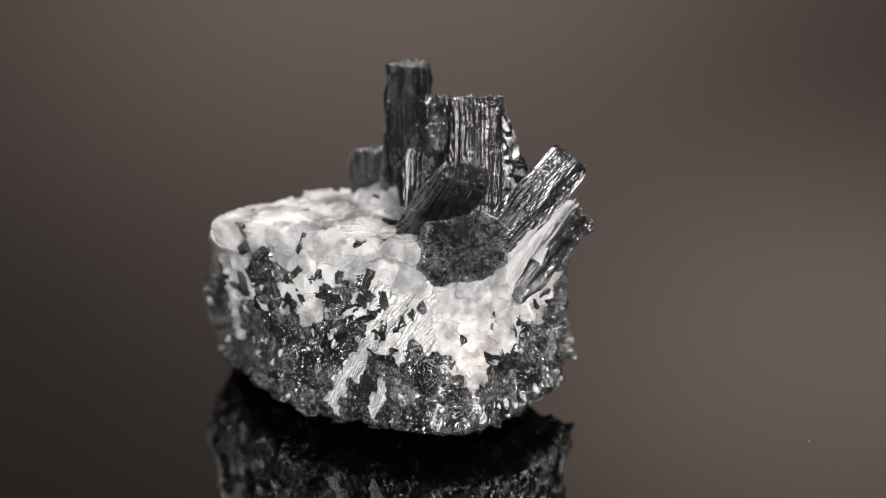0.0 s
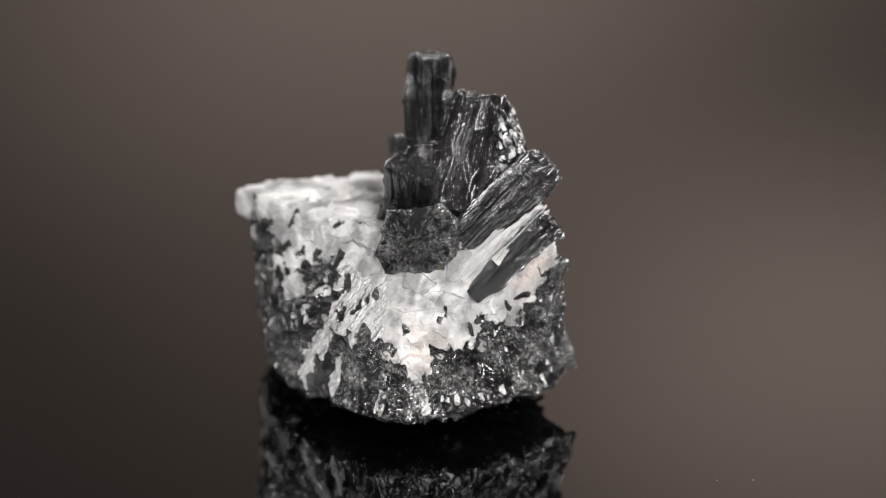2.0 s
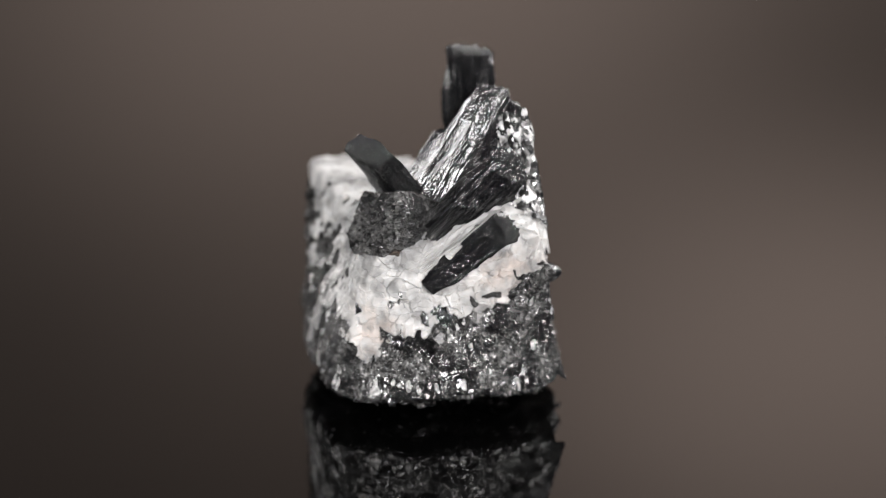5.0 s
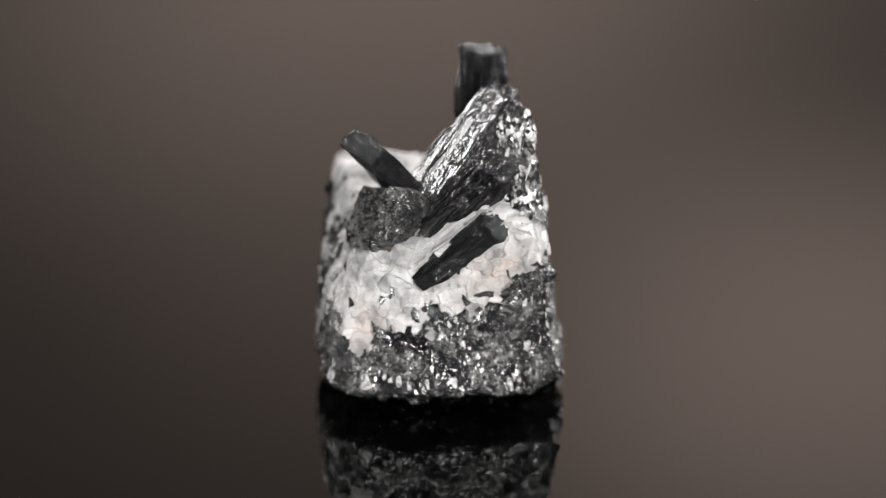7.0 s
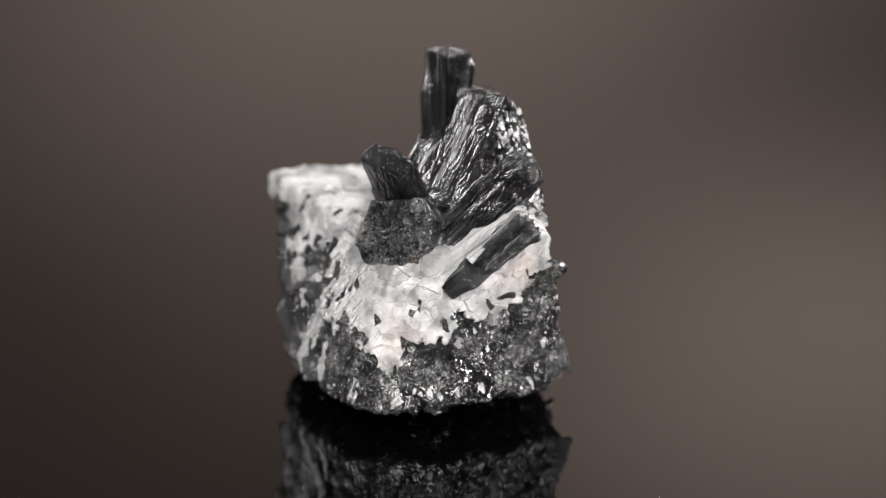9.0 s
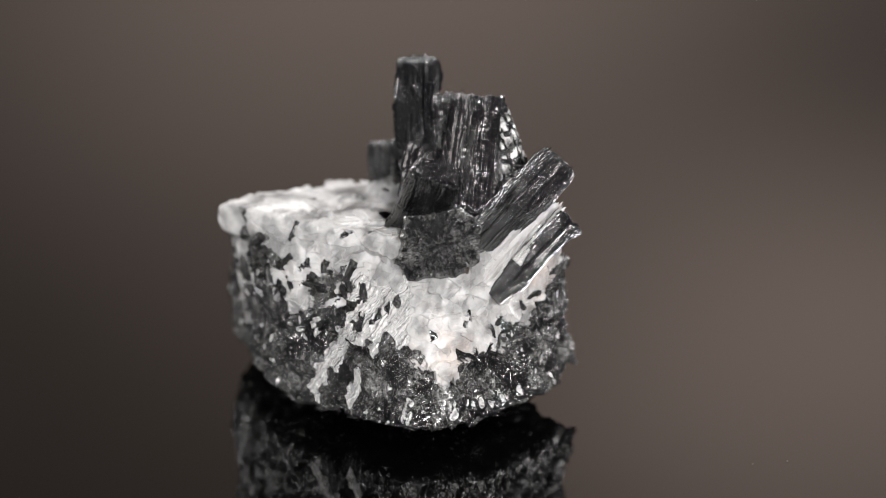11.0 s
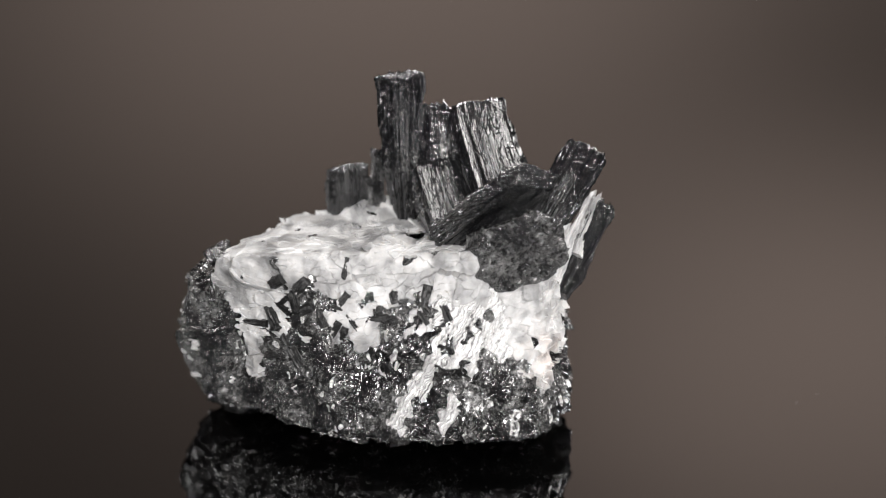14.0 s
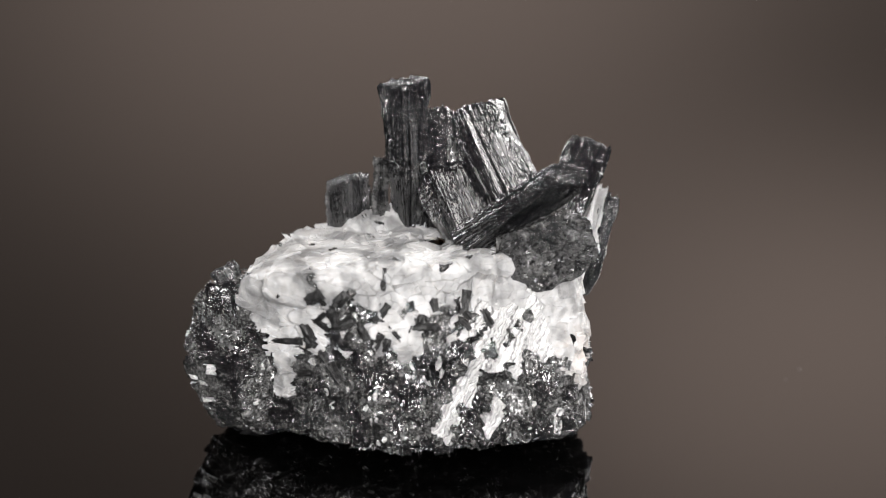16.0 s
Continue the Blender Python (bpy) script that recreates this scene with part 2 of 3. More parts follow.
specimen = tagged(new("mineral_specimen"), "black tourmaline crystals on white feldspar rock on a mirror", "mineral")


def smooth_min(a, k):
    """Soft minimum over the first axis."""
    m = a.min(0)
    return m - k * np.log(np.exp(-(a - m) / k).sum(0))


def convex_radius(c, ways, planes, k):
    """Distance from c along each way to the skin of a rounded convex block: planes are (point, outward normal)."""
    rs = []
    for p, n in planes:
        n = np.array(n, float)
        n /= np.linalg.norm(n)
        d = np.dot(np.array(p) - c, n)
        t = ways @ n
        rs.append(np.where(t > 0.03, d / np.maximum(t, 0.03), 200.0))
    return smooth_min(np.array(rs), k)


def lump_radius(c, ways, centre, size, turn, power=4.0):
    """Far exit of each way from a turned superellipsoid lump (0 where it misses)."""
    a = radians(turn)
    rot = np.array([[math.cos(a), math.sin(a), 0], [-math.sin(a), math.cos(a), 0], [0, 0, 1]])
    o = (rot @ (c - np.array(centre))) / np.array(size)
    d = (ways @ rot.T) / np.array(size)
    out = np.zeros(len(ways))
    to = np.array(centre) - c
    gap = np.linalg.norm(to)
    aim = np.where(ways @ to > gap * math.cos(min(2.2, math.atan2(max(size) * 1.7, gap) + 0.25)))[0]
    near = d[aim]
    best = np.zeros(len(aim))
    for r in np.linspace(4, 46, 106):
        q = np.abs(o + near * r)
        best[(q ** power).sum(1) < 1.0] = r
    # refine the exit
    lo, hi = best, best + 0.4
    for _ in range(5):
        m = (lo + hi) / 2
        inside = (np.abs(o + near * m[:, None]) ** power).sum(1) < 1.0
        lo, hi = np.where(inside, m, lo), np.where(inside, hi, m)
    out[aim] = np.where(best > 0, lo, 0)
    return out


CENTRE = np.array((-15.0, -4.0, -7.5))
BLOCK = [
    ((-15, 0, -20.4), (0, 0, -1)),            # foot
    ((-20, -6, 4.9), (0, 0.02, 1)),           # top
    ((-25, -13.4, 0.5), (-0.35, -0.75, 0.65)),
    ((-25.4, -12.6, -9), (-0.52, -0.85, 0.12)),  # long front-left side
    ((-13, -19.8, -8), (-0.38, -0.92, 0.02)),
    ((-13, -17.0, -2), (-0.36, -0.85, 0.38)),
    ((-36.6, -1.8, 2), (-0.92, -0.36, -0.16)),  # left end
    ((-34.3, -2.3, -9), (-0.86, -0.50, -0.06)),  # under the horn
    ((-36.5, 0, 4.2), (-0.5, 0.1, 0.8)),
    ((-29, 8.0, 4.0), (-0.25, 0.35, 1)),
    ((-8, -21.4, -8), (0.05, -1, 0.0)),       # prow
    ((-3.6, -19.0, -8), (0.62, -0.78, 0.05)),
    ((1.8, -12, -8), (0.87, -0.48, 0.10)),    # right side
    ((7.8, -1, -3), (0.97, -0.20, -0.05)),
    ((2, -9, 3.4), (0.50, -0.32, 0.80)),
    ((4.7, 1.6, -3), (0.62, 0.78, 0.15)),
    ((-3, 10, -3), (0.22, 0.96, 0.15)),
    ((-20, 13.5, -3), (-0.05, 1, 0.1)),
    ((-34, 10, -3), (-0.7, 0.7, 0.2)),
    ((-12, -18.6, -17.4), (-0.10, -0.30, -0.95)),  # undercut edges
    ((-24, -14.0, -17.5), (-0.20, -0.28, -0.94)),
    ((2.0, -9, -17.4), (0.30, -0.18, -0.94)),
    ((4.5, 2, -17.4), (0.34, 0.2, -0.92)),
    ((-34, -1, -16.6), (-0.40, -0.18, -0.90)),
]


# lower edge of the feldspar along the front: x, z
SEAM_X = [-38, -34.5, -32, -27, -20.5, -17, -15, -9.4, -8.8, -6.5, -4.5, -2.0, -1.2, 0.2, 1.2, 4.3, 5.6, 7.0]
SEAM_Z = [-3, -4, -3.9, -4.1, -3.0, -1.2, 1.0, 1.0, -8.6, -10.4, -11.5, -9.6, -7.2, -6.0, -5.8, -6.0, -4.2, -1.6]


def white_zone(p):
    """Positive where feldspar takes over from tourmaline, in the specimen's millimetres."""
    x, y, z = p.T
    edge = np.where(y < 2, np.interp(x, SEAM_X, SEAM_Z), -3.0)
    edge = edge - 7.6 * np.exp(-(((x + 36.2) / 2.6) ** 4) - ((y - 0.9) / 2.7) ** 4)  # left end runs lower
    return z - edge


def silver_zone(p):
    """True on the broad silvery face under the crystals and along the streaks below it."""
    x, y, z = p.T
    face = (x > -17.2) & (x < -8.2 + 0.15 * (z + 8)) & (z > -6.6) & (z < 1.2) & (y < -9)
    for a, b, wide in MICA_LINES:
        face |= near_line(p, a, b, wide)
    return face


def near_line(p, a, b, wide):
    """True within wide of the segment a-b."""
    a, b = np.array(a, float), np.array(b, float)
    t = np.clip((p - a) @ (b - a) / np.dot(b - a, b - a), 0, 1)
    return np.linalg.norm(p - a - t[:, None] * (b - a), axis=1) < wide


def rock_radius(ways):
    r = convex_radius(CENTRE, ways, BLOCK, 0.45)
    for lump in ROCK_LUMPS:
        r = np.maximum(r, lump_radius(CENTRE, ways, *lump))
    return r


def tree_of(pts):
    t = KDTree(len(pts))
    for i, v in enumerate(pts.tolist()):
        t.insert(v, i)
    t.balance()
    return t


def grains(p, wob, spacing, seed, stretch):
    """Random seeds through the rock, and the nearest one to each point of its skin."""
    g = np.random.RandomState(seed)
    lo, hi = p.min(0) - 2, p.max(0) + 2
    n = int(np.prod((hi - lo) / (spacing * stretch)))
    pts = g.uniform(lo, hi, (n, 3))
    tree = tree_of(pts / stretch)
    idx = np.array([tree.find(v)[1] for v in ((p + wob * spacing * 0.10) / stretch).tolist()])
    return pts, idx, g


def build_rock():
    # rings are denser on the side that the turntable shows
    u = np.concatenate([np.linspace(radians(-205), radians(45), 900, endpoint=False), np.linspace(radians(45), radians(155), 110, endpoint=False)])
    s = np.concatenate([np.linspace(-0.985, -0.72, 40, endpoint=False), np.linspace(-0.72, 0.80, 460, endpoint=False), np.linspace(0.80, 0.994, 80)])
    nu, nv = len(u), len(s)
    U, S = np.meshgrid(u, s)
    C = np.sqrt(1 - S ** 2)
    ways = np.stack([C * np.cos(U), C * np.sin(U), S], -1).reshape(-1, 3)
    p = CENTRE + ways * rock_radius(ways)[:, None]
    wob = np.stack([Waves(i, 1.6, 3)(p) for i in (11, 12, 13)], 1)
    rough = Waves(20, 9.0, 4)(p)

    big, bi, g1 = grains(p, wob, 2.3, 5, np.array((1.0, 1.0, 1.3)))
    mid, mi, g3 = grains(p, wob, 1.15, 7, np.array((1.0, 0.8, 1.2)))
    small, si, g2 = grains(p, wob * 0.5, 0.50, 6, np.array((0.8, 0.8, 1.6)))
    kind = white_zone(big) + g1.normal(0, 1.0, len(big)) + 1.4 * Waves(31, 7.0, 2)(big)
    kind3 = white_zone(mid) + g3.normal(0, 0.8, len(mid)) + 1.4 * Waves(31, 7.0, 2)(mid)
    for x, y, z, rad in DARK_SPOTS:
        at = np.array((x, y, z))
        kind -= 9 * (np.linalg.norm(big - at, axis=1) < rad)
        kind3 -= 9 * (np.linalg.norm(mid - at, axis=1) < rad)
    kind3 -= 14 * (g3.uniform(size=len(mid)) < 0.03)  # scattered dark flecks
    white = (0.5 * kind[bi] + 0.8 * kind3[mi]) > 0
    mica_seed = silver_zone(mid) & (g3.uniform(size=len(mid)) < 0.90)
    # random small grains get the silver colour to imitate glints on the black
    painted_glint = ((g2.uniform(size=len(small)) < 0.018) & (small[:, 2] < 0))[si] & ~white
    mica = (mica_seed[mi] & ~white) | painted_glint

    # cleavage blocks of the feldspar: straight-sided, each face tilted its own way
    block, ki, g4 = grains(p, wob * 0.25, 2.7, 8, np.array((1.25, 0.9, 0.8)))
    chip, ci, g5 = grains(p, wob * 0.4, 1.25, 9, np.array((1.3, 0.9, 0.7)))
    tilt4, off4 = g4.normal(0, 0.125, (len(block), 3)), g4.uniform(-0.12, 0.12, len(block))
    tilt5, off5 = g5.normal(0, 0.22, (len(chip), 3)), g5.uniform(-0.12, 0.12, len(chip))
    d4 = off4[ki] + ((p - block[ki]) * tilt4[ki]).sum(1)
    d5 = off5[ci] + ((p - chip[ci]) * tilt5[ci]).sum(1)
    tilt1, off1 = g1.normal(0, 0.12, (len(big), 3)), g1.uniform(-0.25, 0.25, len(big))
    tilt3, off3 = g3.normal(0, 0.20, (len(mid), 3)), g3.uniform(-0.22, 0.22, len(mid))
    tilt2, off2 = g2.normal(0, 0.46, (len(small), 3)), g2.uniform(-0.07, 0.07, len(small))
    d1 = off1[bi] + ((p - big[bi]) * tilt1[bi]).sum(1)
    d3 = off3[mi] + ((p - mid[mi]) * tilt3[mi]).sum(1)
    d2 = off2[si] + ((p - small[si]) * tilt2[si]).sum(1)
    # fibres lie roughly up and across the long side, each grain a little differently
    ax = np.array((0.62, -0.30, -0.62)) + g1.normal(0, 0.42, (len(big), 3))
    ax /= np.linalg.norm(ax, axis=1)[:, None]
    strand = ((p - big[bi]) * ax[bi]).sum(1) + 3.0 * bi % 97
    # the silvery faces are combed one way
    strand = np.where(mica, p @ np.array((0.80, -0.22, -0.56)) + 0.12 * wob[:, 0] + 0.06 * g3.normal(size=len(mid))[mi], strand)
    comb = np.sin(strand * 13 + 2 * np.sin(strand * 5.3))
    grit = (g1.uniform(size=len(big)) ** 2)[bi]
    d = 0.30 * rough + np.where(white, d4 + 0.35 * d5 + 0.12 - 0.1 * rough, 1.45 * d1 + 0.38 * d3 + (0.06 + 0.26 * grit) * d2 + 0.015 * comb)
    d = np.where(mica & ~painted_glint, 0.15 * rough + 0.22 * d1 + 0.05 * d2 + 0.05 * comb + 0.12, d)
    cloud = np.clip(0.5 + 0.45 * Waves(41, 6.0, 3)(p), 0, 1)
    tone = np.where(white, 0.14 * g3.uniform(size=len(mid))[mi] + 0.22 * g4.uniform(size=len(block))[ki] + 0.64 * cloud,
                    0.20 * g1.uniform(size=len(big))[bi] + 0.20 * g4.uniform(size=len(block))[ki] + 0.20 * g2.uniform(size=len(small))[si] + 0.44 * cloud)
    # paler, combed ground between the silvery face and the foot
    pale = np.exp(-(((p - np.array((-9.0, -18.5, -10.5))) / np.array((8.0, 6.0, 4.5))) ** 4).sum(1))
    tone = np.where(white, tone, tone + 0.14 * pale)
    stain = np.exp(-(((p - np.array((-5.0, -18.5, -7.5))) / np.array((3.5, 5, 3.2))) ** 2).sum(1)) + 0.8 * np.exp(-(((p - np.array((4.5, -5, -0.5))) / np.array((4, 6, 3.5))) ** 2).sum(1))
    p = p + ways * d[:, None]
    p[:, 2] = np.maximum(p[:, 2] + BASE, 0.0)

    I, J = np.meshgrid(np.arange(nu), np.arange(nv - 1))
    a, b = (J * nu + I).ravel(), (J * nu + (I + 1) % nu).ravel()
    faces = np.stack([a, b, b + nu, a + nu], 1)
    w = white[faces].sum(1) >= 2
    k = ~w & (mica[faces].sum(1) >= 2)

    def cut(name, sel, mat, label):
        f = faces[sel]
        used, inv = np.unique(f, return_inverse=True)
        return mesh_object(name, p[used], inv.reshape(f.shape), mat, specimen, label, (("strand", strand[used]), ("tone", tone[used]), ("stain", stain[used])))

    cut("tourmaline_matrix", ~w & ~k, MASS, "granular glittering black tourmaline mass of the lower rock")
    cut("feldspar_crust", w, WHITE, "milky white feldspar crust with peach staining")
    cut("mica_patch", k, MICA, "silvery striated reflective mineral faces, and silver grains painted as glints")


def blade(at, turn, length, wide, seed):
    """A small black crystal half sunk in the skin of the rock."""
    way = np.array(at, float) - CENTRE
    way /= np.linalg.norm(way)
    up = np.cross(way, (0.3, 0.2, 0.93))
    up /= np.linalg.norm(up)
    fan = np.array([way, way + 0.02 * up, way + 0.02 * np.cross(way, up)])
    fan /= np.linalg.norm(fan, axis=1)[:, None]
    skin = CENTRE + fan * rock_radius(fan)[:, None]
    n = Vector(np.cross(skin[1] - skin[0], skin[2] - skin[0])).normalized()
    n = n if n.dot(Vector(way)) > 0 else -n
    p = Vector(skin[0]) + n * 0.08
    side = n.cross(Vector((0, 0, 1)))
    side = (side if side.length > 0.2 else Vector((1, 0, 0))).normalized()
    d = Matrix.Rotation(radians(turn), 3, n) @ side
    prism(p - d * length / 2, p + d * length / 2, n, hexagon(wide / 2, wide * 0.42, wide * 0.1), BLADE, "small black tourmaline blade set in feldspar", seed,
          ridge=0.05, end=0.3, points=44, rings=9, ledges=6, ledge=0.14)


# rear lump and saddle under the crystals: centre, half sizes, turn, squareness
ROCK_LUMPS = [
    ((-32.4, 9.8, -9.6), (7.0, 8.0, 10.2), 20, 2.7),
    ((-15.5, 7.5, 0.0), (5.5, 4.5, 6.3), 0, 3.0),
    ((0.2, -0.4, 0.0), (4.4, 4.6, 6.8), 30, 2.6),
    ((-35.4, -1.2, 2.6), (2.3, 2.2, 2.2), 20, 2.6),
    ((5.8, 0.6, -1.8), (1.5, 1.6, 1.3), 0, 2.0),
]
DARK_SPOTS = [(-31, -8.0, -0.5, 2.2), (-25.4, -12.2, 0.0, 1.5), (-35, 10.0, -7, 9.2), (3.6, 2.6, 6.5, 4.0), (6.4, 1.2, -1.8, 2.2), (-36.4, -1.2, 1.4, 1.3), (-33.0, -3.4, 4.4, 0.9), (-29.6, -6.4, 4.6, 0.9), (-24.0, -10.6, 3.8, 0.9), (-10.5, -13.2, 4.6, 1.0), (-30.5, 2.0, 5.0, 1.0), (-13.5, -16.6, 3.0, 1.2), (-22, -14.5, -1.0, 1.3)]
MICA_LINES = [((-22.4, -15.6, -14.6), (-18.0, -16.6, -6.8), 1.35), ((-18.0, -16.6, -6.6), (-13.5, -18.4, -7.4), 1.1), ((-17.5, -18.0, -16.0), (-15.8, -18.0, -11.5), 0.9),
              ((-9, -20.4, -14.8), (-4.0, -19.0, -15.2), 0.8), ((3.0, -5.5, -8), (5.0, -2.5, -4), 0.8)]


def axes_of(base, tip, face):
    a = Vector(tip) - Vector(base)
    z = a.normalized()
    f = Vector(face)
    y = (f - z * f.dot(z)).normalized()
    return a.length, Matrix((y.cross(z), y, z)).transposed()


def prism(base, tip, face, corners, mat, label, seed, ridge=0.10, end=0.25, cap_tilt=(0, 0), taper=1.0, points=300, rings=60, name="crystal", foot=1.0, ledges=26, ledge=0.22):
    """A striated crystal: a polygon section (corners in mm, its +y side turned to face), drawn from base to tip, with a broken end."""
    rnd = np.random.RandomState(seed)
    length, rot = axes_of(base, tip, face)
    cs = np.array(corners, float)
    seg = np.linalg.norm(np.roll(cs, -1, 0) - cs, axis=1)
    cum = np.concatenate([[0], np.cumsum(seg)])
    s = np.linspace(0, cum[-1], points, endpoint=False)
    loop = np.vstack([cs, cs[:1]])
    sec = np.stack([np.interp(s, cum, loop[:, 0]), np.interp(s, cum, loop[:, 1])], 1)
    out = sec - cs.mean(0)
    out /= np.linalg.norm(out, axis=1)[:, None]
    # striae: random steps round the section, running the whole length
    fine = rnd.normal(0, 1, points)
    wide = rnd.normal(0, 1, points + 1)[np.cumsum(rnd.uniform(size=points) < 0.17)]
    groove = ridge * (0.12 * fine + 1.0 * wide)
    short = np.repeat(rnd.uniform(0, 1, points // 11 + 1) ** 3, 11)[:points] * end * 1.8
    w3 = Waves(seed + 50, 1.6, 4)
    w4 = Waves(seed + 70, 6.0, 3)
    chip_at, chip_by = rnd.uniform(0.1, 1.0, points // 4 + 1).repeat(4)[:points], rnd.uniform(0, 1, points // 4 + 1).repeat(4)[:points] ** 4
    # ledges: narrow columns standing proud or sunk over part of the length
    step = np.zeros((rings, points))
    along = np.arange(rings)[:, None] / (rings - 1)
    for _ in range(ledges):
        a0, wide_by = rnd.randint(points), rnd.randint(4, max(6, points // 14))
        f0 = rnd.uniform(-0.2, 0.9)
        f1 = f0 + rnd.uniform(0.12, 0.7)
        on = ((np.arange(points) - a0) % points < wide_by)[None] & (along > f0) & (along < f1)
        step += on * rnd.uniform(-1.0, 0.9) * ledge
    verts = []
    for k in range(rings):
        f = k / (rings - 1)
        size = foot + (taper - foot) * (min(1.0, f * 2.2) if foot < 1 else f)
        size *= 1 - 0.04 * max(0.0, (f - 0.96) / 0.04) ** 2
        chip = -ridge * 1.1 * chip_by * (f > chip_at)
        ring = sec * size + out * (groove + chip + step[k] + rnd.normal(0, ridge * 0.03, points))[:, None]
        z = f * length - short * f ** 3
        q = np.column_stack([ring, z])
        shift = ledge * 1.1 * np.round(2.2 * w4(q * (1, 1, 0.5))) / 2.2 + 0.02 * w3(q)
        q[:, :2] += out * shift[:, None]
        q[:, 2] += (q[:, 0] * cap_tilt[0] + q[:, 1] * cap_tilt[1]) * f
        verts.append(q)
    last = verts[-1]
    mid = last.mean(0)
    caps = 18
    rim = last - mid
    slope = np.linalg.lstsq(rim[:, :2], rim[:, 2], rcond=None)[0]
    w5 = Waves(seed + 90, 0.9, 4)
    for k in range(1, caps):
        f = 1 - k / caps
        q = mid + rim * f
        flat = mid[2] + (q[:, :2] - mid[:2]) @ slope
        q[:, 2] = flat + (last[:, 2] - mid[2] - rim[:, :2] @ slope) * f ** 8 + end * (0.8 * w5(q) + 0.6 * (1 - f * f))
        verts.append(q)
    n = len(verts)
    v = np.vstack(verts + [mid[None] + np.array([[0, 0, end * 0.6]])])
    faces = []
    for k in range(n - 1):
        for i in range(points):
            j = (i + 1) % points
            faces.append((k * points + i, k * points + j, (k + 1) * points + j, (k + 1) * points + i))
    tipv = len(v) - 1
    for i in range(points):
        faces.append(((n - 1) * points + i, (n - 1) * points + (i + 1) % points, tipv))
    faces.append(tuple(range(points))[::-1])
    ob = mesh_object(name, v, faces, mat, specimen, label)
    m = rot.to_4x4()
    m.translation = (Vector(base) + Vector((0, 0, BASE))) * 0.001
    ob.matrix_basis = m
    return ob


def hexagon(w, d, skew=0.0):
    return [(-w, -d * 0.45), (-w * 0.45 + skew, -d), (w * 0.55 + skew, -d), (w, -d * 0.3), (w * 0.8, d * 0.7), (w * 0.2, d), (-w * 0.7, d * 0.85)]


def slab(w, d):
    return [(-w, -d), (0, -d * 1.1), (w, -d * 0.9), (w * 1.05, 0), (w * 0.95, d), (w * 0.1, d * 1.08), (-w * 0.95, d), (-w * 1.05, d * 0.1)]


# small blades set in the white rock: a point near the skin, turn, length, width
BLADES = [
    (-36.9, -1.0, -4.2, 8, 4.0, 0.9),
    (-35.9, -3.8, -2.5, -60, 2.2, 1.1),
    (-32.5, -8.1, -0.8, 35, 2.2, 1.2),
    (-34.6, -6.4, -7.0, -55, 4.4, 1.2),
    (-36.2, -2.7, -8.4, 15, 2.2, 1.2),
    (-30.3, -9.5, -2.0, -70, 2.0, 1.4),
    (-27.1, -11.4, -2.3, -50, 2.4, 0.8),
    (-35.4, -4.8, 2.6, 30, 2.4, 1.6),
    (-33.2, -7.4, 2.7, 50, 2.0, 1.4),
    (-27.0, -9.0, 4.3, 80, 2.6, 1.0),
    (-18.4, -15.4, 1.6, 75, 3.0, 1.1),
    (-18.4, -16.3, -0.3, -55, 2.0, 1.0),
    (-23.7, -13.5, -1.7, 0, 3.0, 1.0),
    (-34.1, -6.9, 0.2, -70, 2.6, 1.3),
    (-28.9, -10.3, -3.3, 60, 2.2, 1.2),
]


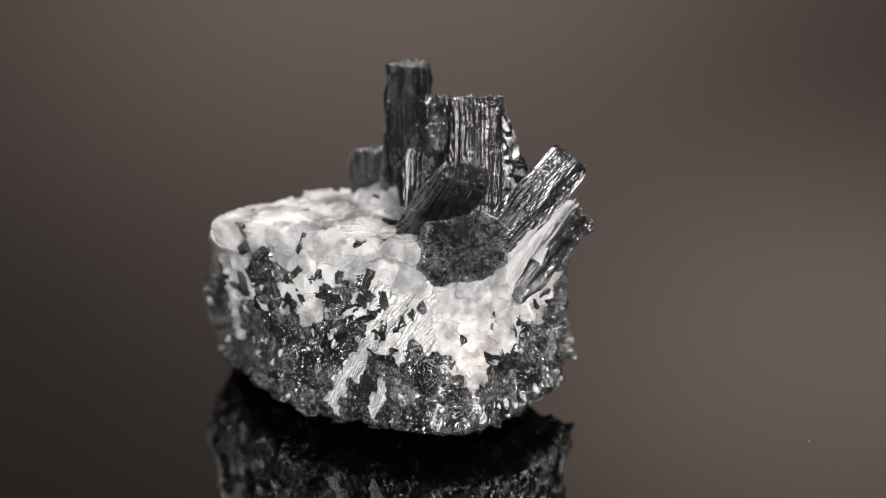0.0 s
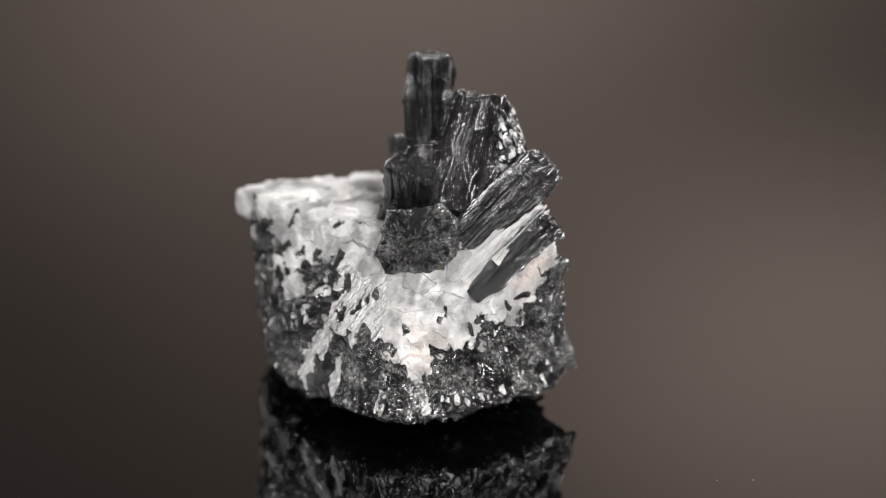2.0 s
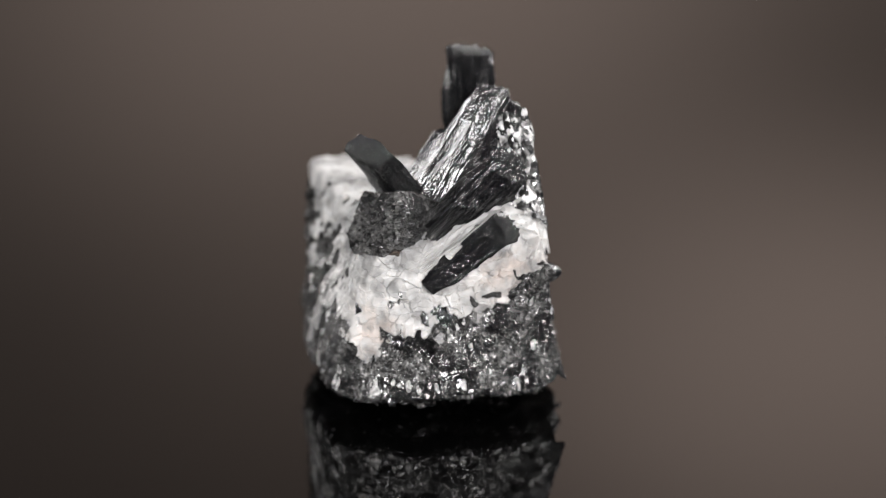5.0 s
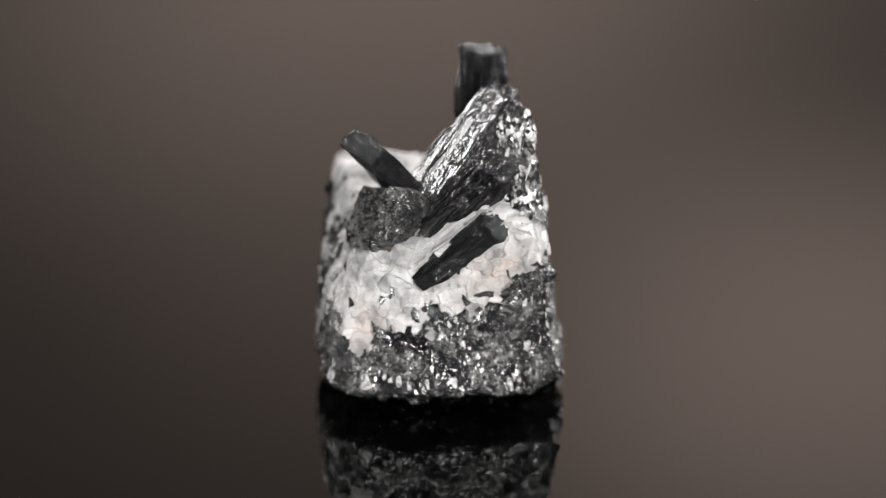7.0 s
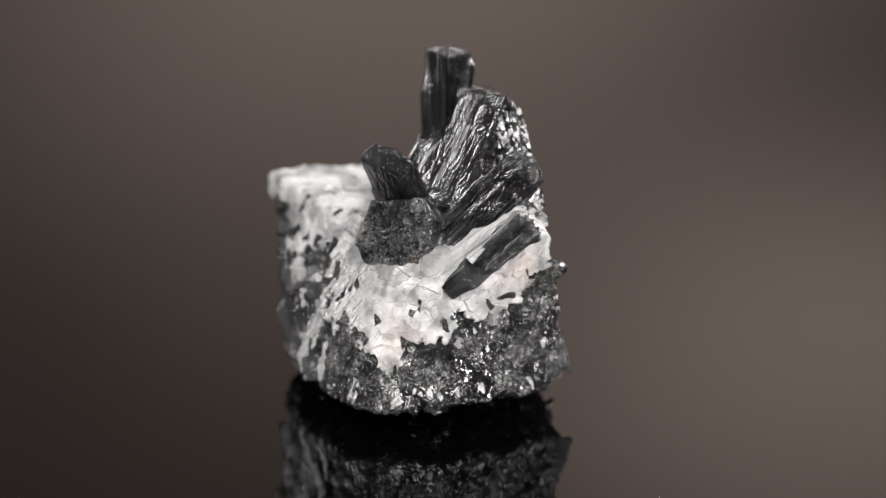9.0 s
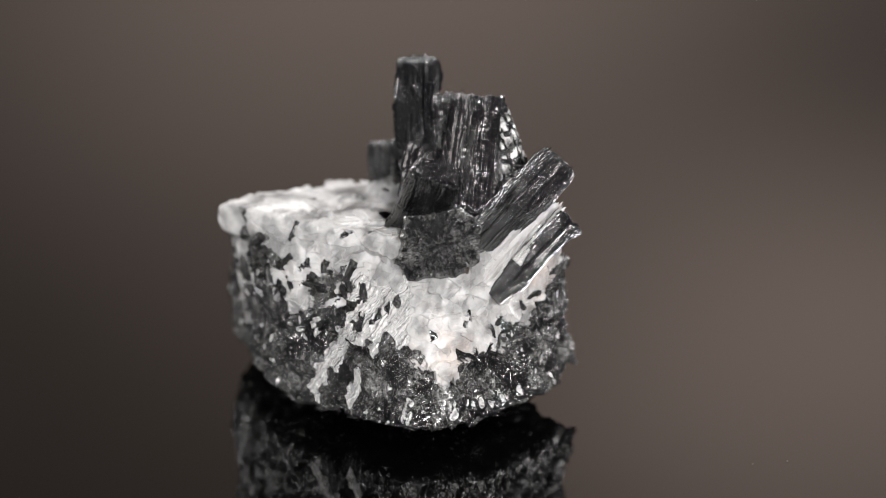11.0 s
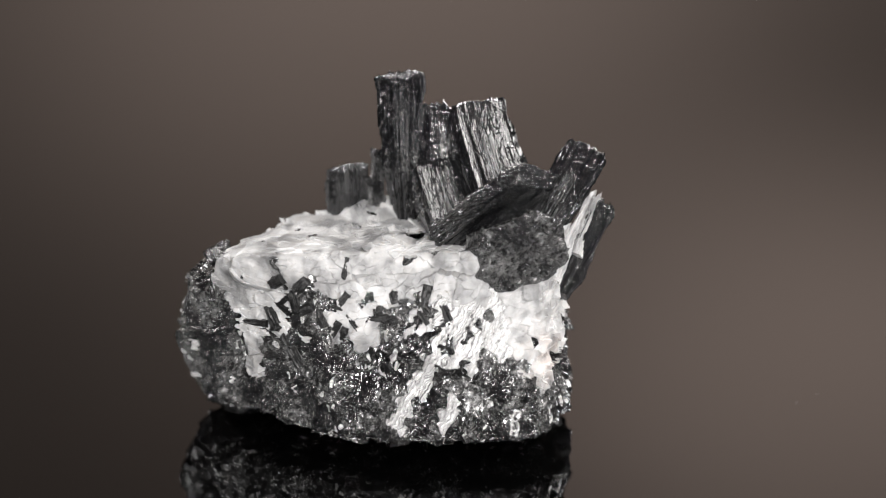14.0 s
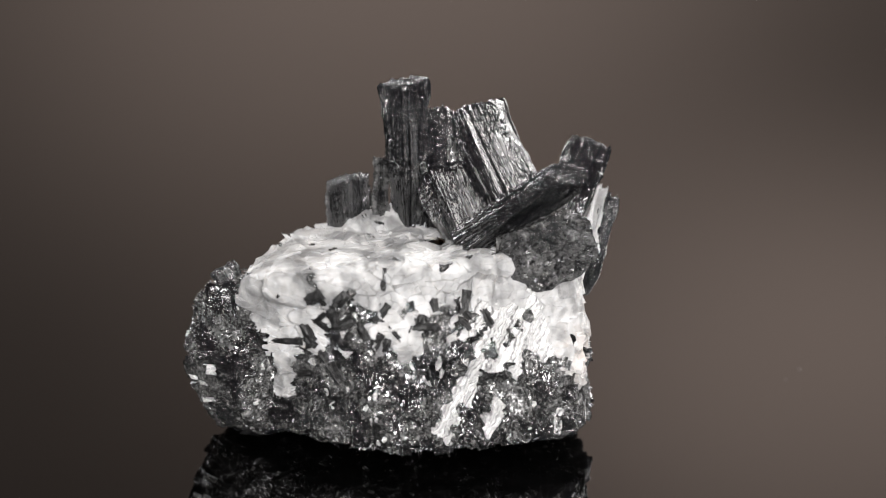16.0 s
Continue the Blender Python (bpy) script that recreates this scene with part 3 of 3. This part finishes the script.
def build_crystals():
    # tall upright prism and the shorter one against it
    prism((-12.6, 4.4, 2.0), (-13.1, 4.6, 23.4), (0.1, -1, 0), hexagon(2.9, 2.7), CRYSTAL, "tall upright glassy black tourmaline prism", 1, ridge=0.08, end=0.28, cap_tilt=(0, 0.22), foot=0.5, rings=90, ledges=34, ledge=0.40)
    prism((-9.2, 1.6, 4.0), (-8.7, 4.4, 18.6), (0.2, -1, 0.2), hexagon(2.3, 2.2), CRYSTAL, "shorter black tourmaline prism against the tall one", 11, end=0.45, ledges=30, ledge=0.35)
    # broad leaning prism, its lower step, and the broken flank behind
    prism((-4.4, -8.6, 6.2), (-4.3, 2.4, 18.5), (-0.05, -0.74, 0.67), slab(3.4, 2.4), CRYSTAL, "broad leaning black tourmaline prism with deep striations", 2, ridge=0.09, end=0.26, ledges=50, ledge=0.22)
    prism((-10.2, -7.2, 4.0), (-9.8, 0.6, 12.0), (-0.1, -0.74, 0.67), slab(3.5, 2.2), CRYSTAL, "stepped grey tourmaline prism beside the broad one", 12, ridge=0.08, end=0.5)
    prism((1.2, 1.8, -1.0), (-3.2, 3.2, 16.9), (0.9, 0.2, 0.3), hexagon(3.1, 2.4), BROKEN, "rough broken tourmaline flank with painted glints", 13, ridge=0.30, end=0.8, taper=0.45)
    prism((2.5, 0.8, 5.2), (-2.3, 1.5, 17.6), (0.74, 0.11, 0.66), slab(2.5, 1.3), BROKEN, "broken shoulder of the leaning prism with painted glints", 18, ridge=0.12, end=0.4, rings=40, foot=0.8)
    # etched pair in front
    prism((-11.0, -6.8, 4.4), (-5.7, -18.9, 15.5), (0.14, 0.70, 0.70), slab(3.6, 1.75), CRYSTAL, "etched dark grey tourmaline crystal", 3, ridge=0.05, end=0.3, taper=0.80, ledges=24, ledge=0.18)
    prism((-7.6, -11.6, 4.0), (-6.2, -17.4, 6.2), (-0.2, 0.2, 0.9), [(-5.3, -1.6), (-4.2, -4.0), (1.4, -4.6), (4.8, -3.2), (5.6, 0.8), (3.4, 3.8), (-3.2, 3.6)], ETCHED, "etched blocky dark tourmaline crystal", 4, ridge=0.05, end=0.4, ledge=0.2, cap_tilt=(0.32, -0.12))
    prism((-5.4, -14.0, 0.5), (-3.6, -17.0, 3.6), (-0.2, -0.9, 0.3), hexagon(1.7, 1.3), SMOKY, "small smoky brown translucent crystal", 16, ridge=0.03, end=0.2, points=60, rings=8, ledges=4, ledge=0.08)
    # twin slanting prisms with feldspar between them
    prism((-3.6, -11.2, 2.0), (7.3, -7.0, 14.2), (-0.4, -0.8, 0.4), hexagon(2.9, 2.6), CRYSTAL, "slanting black tourmaline prism with broken end", 5, ridge=0.10, end=0.32, ledges=44, ledge=0.26)
    prism((0.2, -14.2, -1.8), (8.7, -8.7, 7.2), (-0.4, -0.8, 0.4), hexagon(1.9, 1.7), CRYSTAL, "slender slanting black tourmaline prism", 6, ridge=0.11, end=0.4, foot=0.45, ledges=44, ledge=0.28)
    prism((-1.4, -13.0, 0.0), (3.2, -10.4, 5.4), (-0.4, -0.8, 0.4), slab(1.7, 1.4), WHITE, "white feldspar wedge between the slanting prisms", 14, ridge=0.16, end=0.7, name="feldspar_wedge", taper=0.8)
    prism((2.2, -11.8, 2.6), (7.2, -8.9, 8.4), (-0.4, -0.8, 0.4), slab(1.2, 1.4), WHITE, "white feldspar scrap on the slender prism", 17, ridge=0.15, end=0.8, name="feldspar_wedge", taper=0.75, ledge=0.4)
    # stub at the rear and sliver beside the tall one
    prism((-18.0, 9.8, 3.0), (-18.4, 10.0, 10.6), (0, -1, 0.1), hexagon(2.3, 2.0), CRYSTAL, "short black tourmaline stub", 7, end=0.2, cap_tilt=(0, 0.22))
    prism((-15.4, 6.6, 3.0), (-15.6, 6.4, 13.2), (0, -1, 0.1), hexagon(0.9, 0.8), ETCHED, "thin greyish tourmaline sliver", 8, end=0.3)
    # block on the rear lump
    prism((-34.2, 10.6, -3.0), (-35.6, 12.4, 1.4), (-0.4, -0.8, 0.3), slab(1.7, 1.5), CRYSTAL, "stubby black tourmaline block on the rear lump", 15, ridge=0.05, end=0.15)
    for k, (x, y, z, turn, length, wide) in enumerate(BLADES):
        blade((x, y, z), turn, length, wide, 100 + k)
    # loose scatter of smaller blades along the seam between white and black
    rnd = random.Random(9)
    for k in range(20):
        x = rnd.uniform(-36, -14)
        blade((x, -1.5 - 0.62 * (x + 38) + rnd.uniform(-2, 1), rnd.uniform(-5.0, 1.5)), rnd.uniform(-90, 90), rnd.uniform(0.9, 2.6), rnd.uniform(0.5, 1.1), 200 + k)
    for k in range(10):
        y = rnd.uniform(-12, 2)
        blade((6.0 + 0.4 * y, y, rnd.uniform(-4.5, 0)), rnd.uniform(-90, 90), rnd.uniform(0.8, 1.8), rnd.uniform(0.5, 0.9), 260 + k)


build_rock()
build_crystals()

TURN = [
    (0.0, 0.0), (0.5, -5.5), (1.0, -10.9), (1.5, -16.6), (2.0, -21.6), (2.5, -26.3), (3.0, -30.5), (3.5, -34.7), (4.0, -39.5),
    (4.5, -44.0), (5.0, -48.2), (5.5, -51.8), (6.0, -54.6), (6.5, -56.1), (7.0, -55.4), (7.5, -51.0), (8.0, -45.3), (8.5, -40.2), (9.0, -35.2),
    (9.5, -29.4), (10.0, -23.1), (10.5, -16.8), (11.0, -10.6), (11.5, -4.6), (12.0, 1.2), (12.5, 7.0), (13.0, 13.0), (13.5, 18.6), (14.0, 23.9),
    (14.5, 28.4), (15.0, 31.9), (15.5, 34.6), (16.0, 37.0),
]


def dust():
    bm = bmesh.new()
    rnd = random.Random(3)
    for x, y in ((33.3, -17.2), (37.4, -15.5)):
        bmesh.ops.create_icosphere(bm, subdivisions=1, radius=0.00006, matrix=Matrix.Translation((x * 0.001, y * 0.001, 0.0001)) @ Matrix.Diagonal((rnd.uniform(1, 2.2), 1, 0.6, 1)))
    me = bpy.data.meshes.new("dust_specks")
    bm.to_mesh(me)
    bm.free()
    me.materials.append(WHITE)
    return tagged(new("dust_specks", me), "a few pale dust specks on the black acrylic", "dust", kind="stuff")


specks = dust()


def motions():
    walk(specks, [(t, pose(0, 0, 0, 0, 0, a)) for t, a in TURN])
    walk(specimen, [(t, pose(0, 0, 0, 0, 0, a)) for t, a in TURN])


motions()
